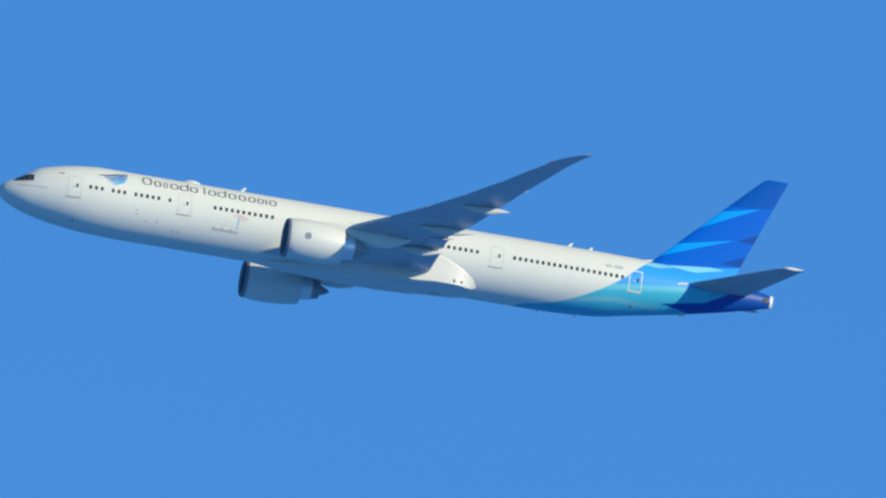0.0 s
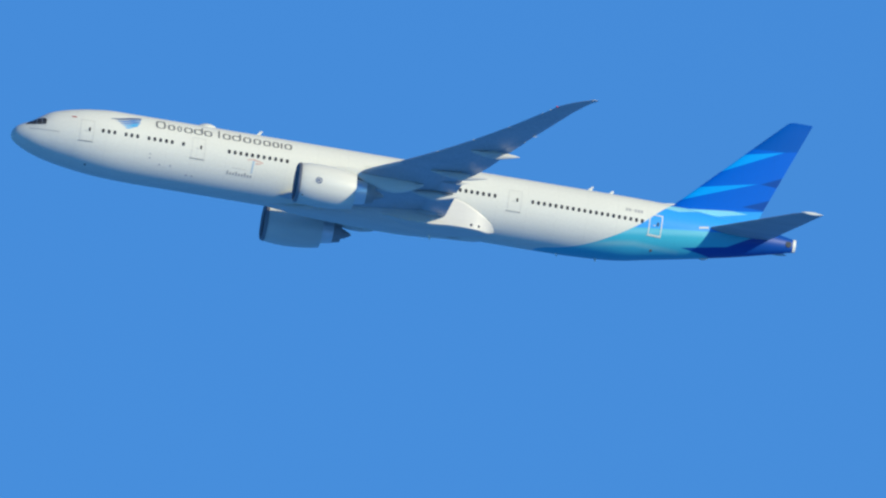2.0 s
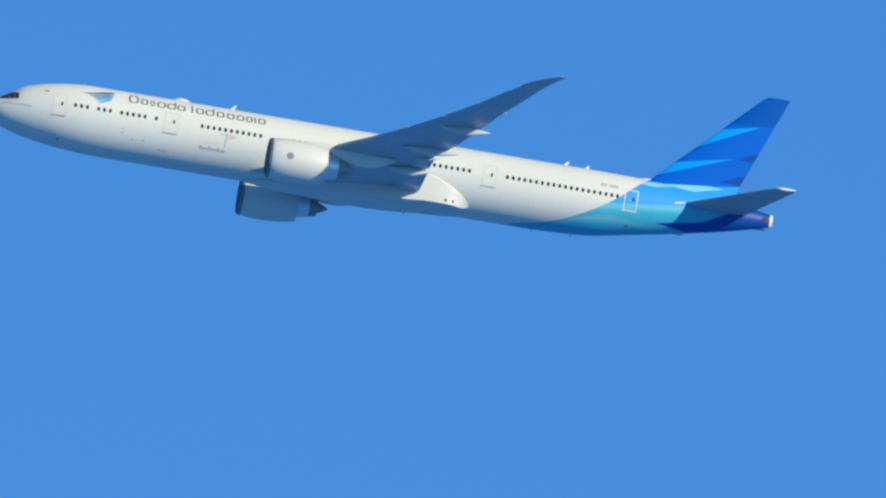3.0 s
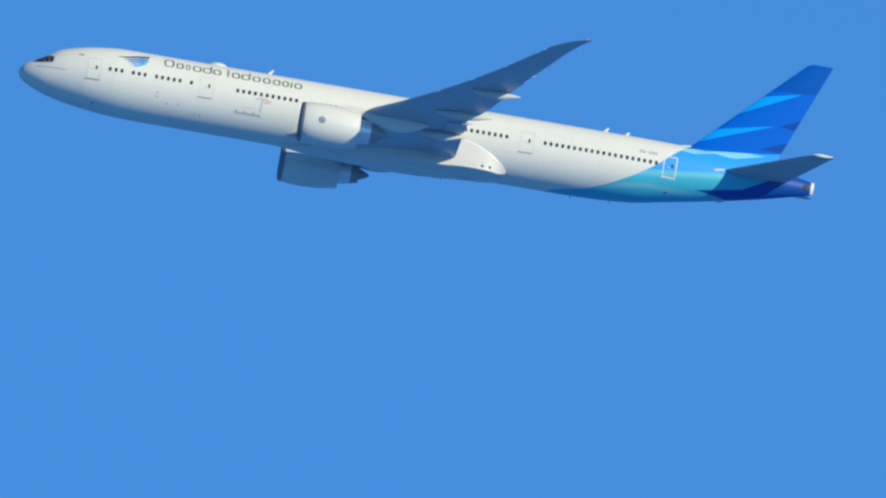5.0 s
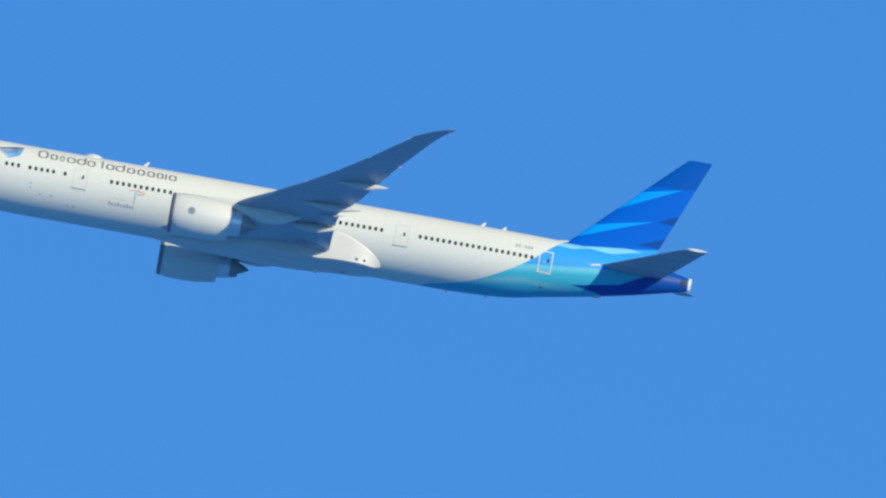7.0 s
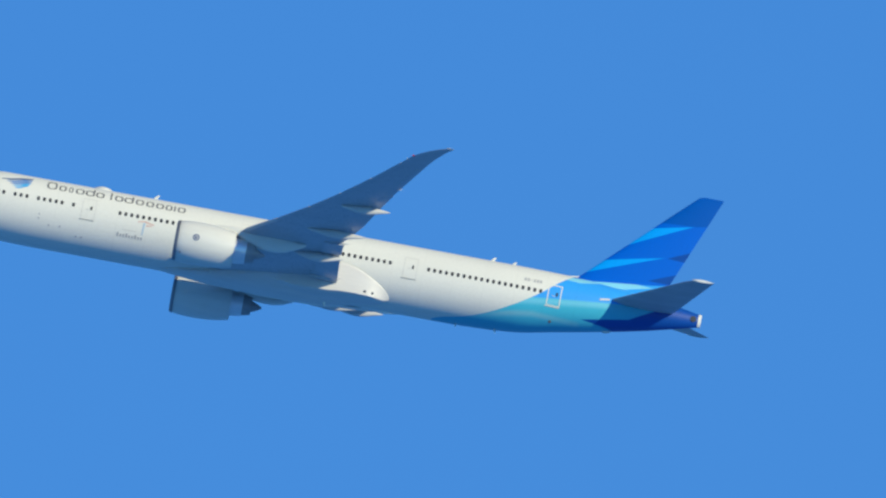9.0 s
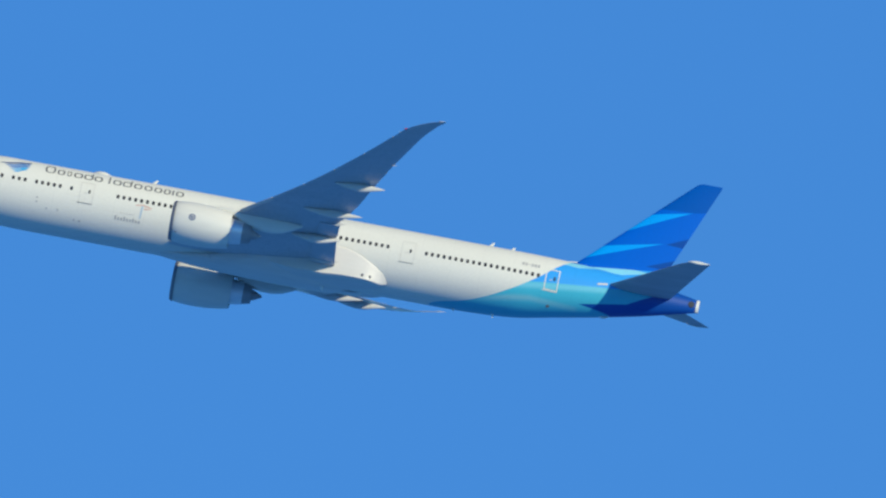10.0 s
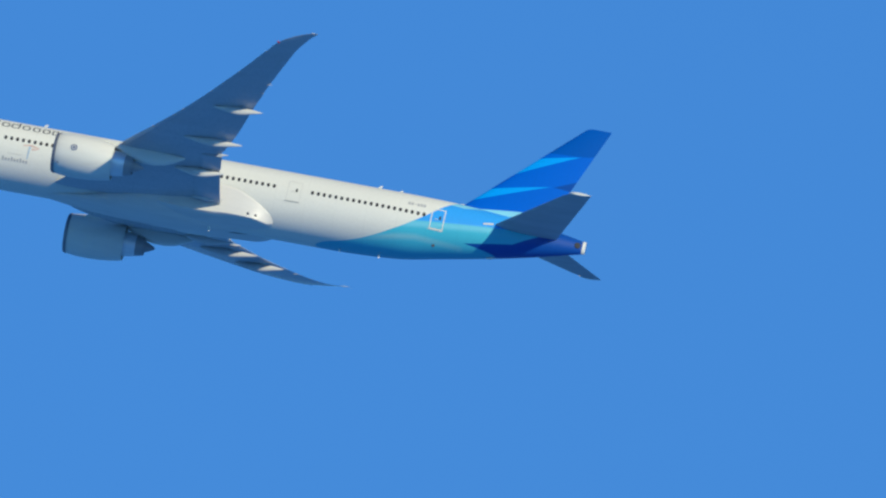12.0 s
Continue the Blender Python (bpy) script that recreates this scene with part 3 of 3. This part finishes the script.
# ---- tail ----
def blade(rows, axis):
    """A tapered aerofoil surface: rows of (span place, base height, leading x, trailing x, thickness)."""
    rings = []
    for s, base, le, te, t in rows:
        ring = []
        for k in range(28):
            a = 2 * math.pi * k / 28
            u = .5 - .5 * math.cos(a)
            v = math.copysign(1, math.sin(a)) * t * 1.48 * (math.sqrt(max(u, 0)) - u * (.55 + .45 * u)) if 0 < k < 28 and k != 14 else 0
            x = le + u * (te - le)
            ring.append((x, v, s) if axis == "z" else (x, s, base + v))
        rings.append(ring)
    return loft(rings)


def build_fin():
    le = straight([(2.2, 60.1), (2.9, 60.9), (3.3, 61.45), (12.35, 70.72), (12.5, 70.95), (12.58, 71.25)])
    te = straight([(2.2, 69.0), (4, 69.62), (12.45, 73.02), (12.58, 73.02)])
    rows = [(z, 0, le(z), te(z), .085 * (te(z) - le(z)) * (1 if z < 12.2 else .6)) for z in (2.2, 2.9, 3.3, 4, 5, 6, 7, 8, 9, 10, 11, 11.8, 12.2, 12.35, 12.45, 12.5, 12.58)]
    fin = part("fin", blade(rows, "z"), M_FIN, airliner, "tall blue tail fin with pale blue slanting stripes")


build_fin()


def build_stabiliser(side):
    rows = []
    for i in range(12):
        y = .6 + 10.17 * i / 11
        f = (y - .9) / 9.6
        le = 64.05 + 7.55 * f if y < 10.3 else 71.45 + (y - 10.3) * 1.4
        te = 70.35 + 3.3 * f
        rows.append((side * y, 1.11 + .117 * y, le, te, .085 * (te - le)))
    stab = part("stabiliser", blade(rows, "y"), M_STAB, airliner, "swept dark grey horizontal stabiliser")
    # white tip piece: sunlight along the edge, given as colour
    rows = [(side * y, 1.11 + .117 * y, le, te, .24) for y, le, te in ((10.62, 71.7, 73.64), (10.74, 71.85, 73.70), (10.82, 72.1, 73.76))]
    part("stabiliser_tip", blade(rows, "y"), M_WHITE, stab, "stabiliser tip coloured pale as if sunlit")
    # root fairing plate on the body
    bm = loft([[skin(x, z + dz, side, .03 if k < 2 else .003) for k, dz in enumerate((-.04, .05, .10, -.09))] for x, z in ((63.7, 1.08), (64.1, 1.17), (64.6, 1.26))])
    part("stabiliser_root_fairing", bm, M_FAIR, stab, "pale root fairing")


build_stabiliser(-1)
build_stabiliser(1)


def build_exhaust():
    rings = []
    for x, g in ((72.72, 1.04), (72.86, 1.08), (73.0, 1.10)):
        t, k, w = top_line(x), keel_line(x), half_width(x)
        rings.append([(x, g * w * math.cos(a), (t + k) / 2 + g * (t - k) / 2 * math.sin(a)) for a in (2 * math.pi * i / 32 for i in range(32))])
    ex = part("tail_exhaust", loft(rings), M_WHITE, airliner, "bright pale tail cone exhaust")
    bm = bmesh.new()
    bmesh.ops.create_cone(bm, cap_ends=True, segments=20, radius1=.30, radius2=.28, depth=.1)
    part("exhaust_opening", bm, M_GLASS, ex, "dark exhaust opening", skin_frame(72.28, 1.22, -1, -.02))


build_exhaust()


# ---- windows: shared pane and rim ----
def rounded(w, h, r, n=4):
    pts = []
    for cx, cz, a0 in ((w / 2 - r, h / 2 - r, 0), (-w / 2 + r, h / 2 - r, 90), (-w / 2 + r, -h / 2 + r, 180), (w / 2 - r, -h / 2 + r, 270)):
        for i in range(n + 1):
            a = radians(a0 + 90 * i / n)
            pts.append((cx + r * math.cos(a), cz + r * math.sin(a)))
    return pts


def plate_mesh(name, w, h, r, depth, material, dome=0.0):
    bm = bmesh.new()
    o = rounded(w, h, r)
    loft([[(x, y, -.03) for x, y in o], [(x, y, depth) for x, y in o], [(x * .9, y * .9, depth + dome) for x, y in o]], bm)
    bmesh.ops.recalc_face_normals(bm, faces=bm.faces)
    me = bpy.data.meshes.new(name)
    bm.to_mesh(me)
    bm.free()
    me.materials.append(material)
    return me


PANE = plate_mesh("cabin_window", .27, .38, .11, .012, M_GLASS)
SMALL_PANE = plate_mesh("door_window", .17, .36, .07, .03, M_GLASS)
WINDOW_LINE = .70
runs = [(8.02, 3), (10.14, 3), (12.28, 5), (15.49, 1), (19.76, 11), (28.26, 6), (35.35, 11), (41.3, 7), (48.07, 20)]
for side in (-1, 1):
    for start, count in runs:
        for i in range(count):
            x = start + .5405 * i
            hang("cabin_window", PANE, fuselage, at=skin_frame(x, WINDOW_LINE, side, .0))

# ---- doors: a seal line, a sill, a small pane and a handle ----


def build_door(x, z0, z1, w, side, frame_mat, thick_line, label):
    t = thick_line
    rim = [bar(x - w / 2, z0, x - w / 2 + t, z1), bar(x + w / 2 - t, z0, x + w / 2, z1), bar(x - w / 2 + t, z1 - t, x + w / 2 - t, z1), bar(x - w / 2 + t, z0, x + w / 2 - t, z0 + t)]
    door = part("cabin_door", sheet(rim, .02, side, 6), frame_mat, fuselage, label)
    part("door_sill", sheet([bar(x - w / 2 - .12, z0 - .08, x + w / 2 + .02, z0 - .02)], .03, side, 3), M_SILL if frame_mat is not M_WHITE else M_WHITE, door)
    hang("door_window", SMALL_PANE, door, at=skin_frame(x + .22, WINDOW_LINE - .05, side, 0))
    part("door_handle", sheet([bar(x - .22, WINDOW_LINE - .24, x + .04, WINDOW_LINE - .18)], .04, side, 2), M_LINE, door)


for side in (-1, 1):
    for x, mat, t, lab in ((6.58, M_LINE, .04, "closed white cabin door with grey seal line"), (16.93, M_LINE, .04, "closed white cabin door with grey seal line"), (33.05, M_LINE, .04, "closed white overwing door"),
                           (46.42, M_LINE, .045, "closed white cabin door with grey seal line"), (59.62, M_WHITE, .09, "closed blue cabin door with white outline")):
        build_door(x, -.44, 1.53, 1.25, side, mat, t, lab)

# ---- cockpit panes ----
for side in (-1, 1):
    for quad in ([(1.08, .54), (2.04, .57), (2.06, 1.20), (1.5, .92)], [(2.07, .60), (2.50, .60), (2.52, 1.32), (2.09, 1.22)], [(2.53, .62), (2.86, .66), (2.92, 1.22), (2.55, 1.32)]):
        part("cockpit_window", sheet([quad], .012, side, 4), M_GLASS, fuselage, "dark cockpit window pane")
    part("nose_seam", sheet([[(1.45, .10), (4.1, .02), (4.1, .09), (1.45, .17)]], .012, side, 6), M_FAINT, fuselage)
    part("flag_mark", sheet([bar(5.1, 1.66, 5.55, 1.76)], .015, side, 2), M_RED, fuselage, "small red flag mark")

# ---- writing as plain bars, one object a letter ----


def letter(x, z0, z1, w, paint, side=-1):
    """One letter-sized plain mark: an upright bar, or a frame with rounded corners."""
    if w < .3:
        return part("lettering_bar", sheet([bar(x, z0, x + .15, z1)], .018, side, 3), paint, fuselage)
    marks, cx, cz = [], x + w / 2, (z0 + z1) / 2
    for k in range(24):
        ends = []
        for a in (2 * math.pi * (k + .5) / 24, 2 * math.pi * (k + 1.5) / 24):
            c, q = math.cos(a), math.sin(a)
            c, q = math.copysign(abs(c) ** .62, c), math.copysign(abs(q) ** .62, q)
            ends.append(((cx + w / 2 * c, cz + (z1 - z0) / 2 * q), (cx + (w / 2 - min(.15, .24 * w)) * c, cz + ((z1 - z0) / 2 - .075) * q)))
        marks.append([ends[0][0], ends[1][0], ends[1][1], ends[0][1]])
    return part("lettering_bar", sheet(marks, .022, side, 2), paint, fuselage)


LETTER_LOW, LETTER_HIGH, LETTER_CAP = 1.86, 2.44, 2.66
widths = [(12.83, .92, 1), (13.95, .67, 0), (14.83, .4, 0), (15.46, .8, 0), (16.37, .84, 0), (17.32, .76, 0), (18.63, .2, 1), (19.05, .76, 0), (19.92, .84, 0), (20.96, .75, 0), (21.91, .72, 0), (22.82, .71, 0), (23.69, .62, 0), (24.46, .2, 0), (24.8, .72, 0)]
for x, w, tall in widths:
    letter(x, LETTER_LOW, LETTER_CAP if tall else LETTER_HIGH, w, M_INK)
for x in (17.06, 20.61):
    part("lettering_bar", sheet([bar(x, LETTER_HIGH - .1, x + .15, LETTER_CAP)], .018, -1, 3), M_INK, fuselage)
for i in range(6):
    if i != 2:
        part("registration_bar", sheet([bar(56.72 + .28 * i, 1.42, 56.92 + .28 * i, 1.72)], .018), M_FAINT, fuselage)
    else:
        part("registration_bar", sheet([bar(56.74 + .28 * i, 1.54, 56.90 + .28 * i, 1.60)], .018), M_FAINT, fuselage)

# ---- feathered emblem ahead of the lettering: five slanting plumes ----
for mat, x0, z0, x1, z1 in ((M_INDIGO, 8.65, 2.04, 11.5, 2.56), (M_AZURE, 9.2, 1.86, 11.45, 2.36), (M_AZURE, 9.5, 1.68, 11.4, 2.14), (M_AQUA, 9.75, 1.49, 11.33, 1.94), (M_AQUA, 10.0, 1.30, 11.2, 1.75)):
    ma, mb = x0 + (x1 - x0) * .3, x0 + (x1 - x0) * .65
    za, zb = z0 + (z1 - z0) * .24, z0 + (z1 - z0) * .72
    part("emblem_plume", sheet([[(x0, z0), (ma, za - .11), (ma, za + .06), (x0, z0 + .04)], [(ma, za - .11), (mb, zb - .12), (mb, zb + .06), (ma, za + .05)],
                                [(mb, zb - .12), (x1, z1 - .06), (x1 - .05, z1 + .05), (mb, zb + .06)]], .018, -1, 4), mat, fuselage)

# ---- tourism mark below the windows: plain strokes and a printed line ----
part("mark_stroke", sheet([[(21.5, .16), (22.1, .26), (22.1, .36), (21.5, .24)], [(22.1, .24), (23.0, .08), (23.0, .16), (22.1, .38)]], .018, -1, 4), M_ORANGE, fuselage, "faded orange decal stroke")
part("mark_stroke", sheet([[(22.3, -.12), (22.85, -.02), (22.85, .04), (22.3, .02)]], .018, -1, 3), M_ORANGE, fuselage, "faded orange decal stroke")
part("mark_stroke", sheet([[(22.0, -.95), (22.1, -.95), (22.2, .2), (22.02, .2)]], .018, -1, 4), M_PALE_BLUE, fuselage, "pale blue decal stem")
for i in range(9):
    part("print_bar", sheet([bar(19.8 + .27 * i, -1.36, 19.95 + .27 * i, -1.14 if i % 3 else -1.02)], .018), M_FAINT, fuselage)
part("print_line", sheet([bar(20.2, -.74, 21.5, -.70)], .018), M_LINE, fuselage)

# ---- aerials, dome and small ports ----


def aerial(x, h, c, label):
    rings = []
    for i in range(6):
        f = i / 5
        z = top_line(x) - .05 + (h + .05) * f
        x0, x1 = x + 1.05 * h * f, x + c + (1.05 * h - .55 * c) * f
        t = .035 * (1 - .6 * f)
        rings.append([(x0, 0, z), (x0 + .35 * (x1 - x0), t, z), (x1, 0, z), (x0 + .35 * (x1 - x0), -t, z)])
    part("aerial", loft(rings), M_WHITE, fuselage, label)


for x, h in ((22.25, .46), (53.2, .42), (55.2, .32)):
    aerial(x, h, .42, "small white blade aerial")
rings = []
for i in range(13):
    u = i / 12
    r = max(math.sin(math.pi * u) ** .6, .05)
    x = 16.7 + 2.2 * u
    rings.append([(x, .75 * r * math.cos(a), 2.98 + .54 * r * max(math.sin(a), -.2)) for a in (2 * math.pi * k / 20 for k in range(20))])
part("dome", loft(rings), M_WHITE, fuselage, "low white aerial dome")
PORT = plate_mesh("port", .16, .16, .07, .012, M_FAINT)
for x, z in ((12.6, -1.05), (13.6, -1.5), (14.6, -1.45), (16.2, -2.0), (16.7, -2.0), (12.6, -.7)):
    hang("port", PORT, fuselage, at=skin_frame(x, z, -1, 0))
hang("port", plate_mesh("drain_port", .24, .24, .11, .012, M_INK), fuselage, "dark round drain port", skin_frame(6.95, -2.4, -1, 0))
hang("port", plate_mesh("outflow_port", .3, .3, .14, .014, M_INK), fuselage, "dark round outflow port", skin_frame(59.62, -1.68, -1, 0))
for x, y, z in ((28.5, -1.95, -2.72), (39.1, -.9, -3.5), (51.0, -.1, -2.95), (54.6, -.1, -2.85)):
    rings = []
    for i in range(4):
        f = i / 3
        rings.append([(x + .25 * f, y, z - .42 * f), (x + .15 + .1 * f, y + .05, z - .42 * f), (x + .32, y, z - .42 * f), (x + .15 + .1 * f, y - .05, z - .42 * f)])
    part("drain_mast", loft(rings), M_WHITE, fuselage, "small white drain mast")


# ---- tail skid and the white tip of the fin's root ----
rings = []
for i in range(7):
    u = i / 6
    r = max(.16 * math.sin(math.pi * u) ** .6, .01)
    x = 64.3 + .9 * u
    rings.append([(x, .8 * r * math.cos(a), keel_line(x) - .02 + r * math.sin(a)) for a in (2 * math.pi * k / 12 for k in range(12))])
part("tail_skid", loft(rings), M_FAIR, fuselage, "small pale tail skid blister")
rings = []
for i in range(5):
    u = i / 4
    x = 60.3 + 1.15 * u
    rings.append([(x, (.02 + .05 * u) * math.cos(a), top_line(x) - .03 + (.06 + .2 * u) * max(math.sin(a), -.3)) for a in (2 * math.pi * k / 12 for k in range(12))])
part("fin_root_fillet", loft(rings), M_WHITE, fuselage, "white fillet ahead of the fin")


# ---- the flight ----
def motions():
    walk(airliner, [
    (0.0, pose(538.302, 4540.676, 946.181, 1.0781, 7.3556, 3.8587)),
    (0.5, pose(489.579, 4536.781, 948.387, 1.1502, 7.4398, 3.8016)),
    (1.0, pose(441.054, 4532.768, 950.685, 1.2767, 7.5488, 3.8142)),
    (1.5, pose(392.719, 4528.631, 953.082, 1.4853, 7.6911, 3.9118)),
    (2.0, pose(344.549, 4524.484, 955.515, 1.7583, 7.7636, 3.9167)),
    (2.5, pose(296.554, 4520.238, 958.059, 2.0182, 7.8873, 3.9759)),
    (3.0, pose(248.719, 4515.916, 960.697, 2.2556, 8.0320, 4.0575)),
    (3.5, pose(201.032, 4511.567, 963.428, 2.2868, 8.1931, 4.0872)),
    (4.0, pose(153.488, 4507.171, 966.256, 2.2199, 8.3762, 4.0977)),
    (4.5, pose(106.077, 4502.718, 969.174, 2.1158, 8.5691, 4.1111)),
    (5.0, pose(58.791, 4498.196, 972.177, 2.0277, 8.7618, 4.1477)),
    (5.5, pose(11.619, 4493.613, 975.261, 1.9500, 8.9459, 4.1978)),
    (6.0, pose(-35.448, 4488.993, 978.430, 1.9092, 9.1255, 4.2240)),
    (6.5, pose(-82.412, 4484.327, 981.721, 1.8249, 9.3595, 4.2431)),
    (7.0, pose(-129.283, 4479.604, 985.130, 1.6214, 9.6384, 4.2734)),
    (7.5, pose(-176.083, 4474.858, 988.583, 1.2739, 9.8432, 4.2592)),
    (8.0, pose(-222.811, 4470.048, 992.126, 0.6964, 10.0444, 4.2706)),
    (8.5, pose(-269.473, 4465.175, 995.772, 0.0222, 10.2628, 4.3029)),
    (9.0, pose(-316.083, 4460.266, 999.510, -0.7468, 10.4764, 4.3127)),
    (9.5, pose(-362.654, 4455.349, 1003.326, -1.6242, 10.6651, 4.2556)),
    (10.0, pose(-409.190, 4450.445, 1007.250, -2.7441, 10.8728, 4.0931)),
    (10.5, pose(-455.708, 4445.536, 1011.233, -3.9505, 11.0181, 3.8536)),
    (11.0, pose(-502.205, 4440.597, 1015.326, -5.2491, 11.1842, 3.5785)),
    (11.5, pose(-548.684, 4435.610, 1019.550, -6.6054, 11.4004, 3.2916)),
    (12.0, pose(-595.180, 4430.741, 1023.811, -7.9691, 11.5159, 2.7210))])


motions()
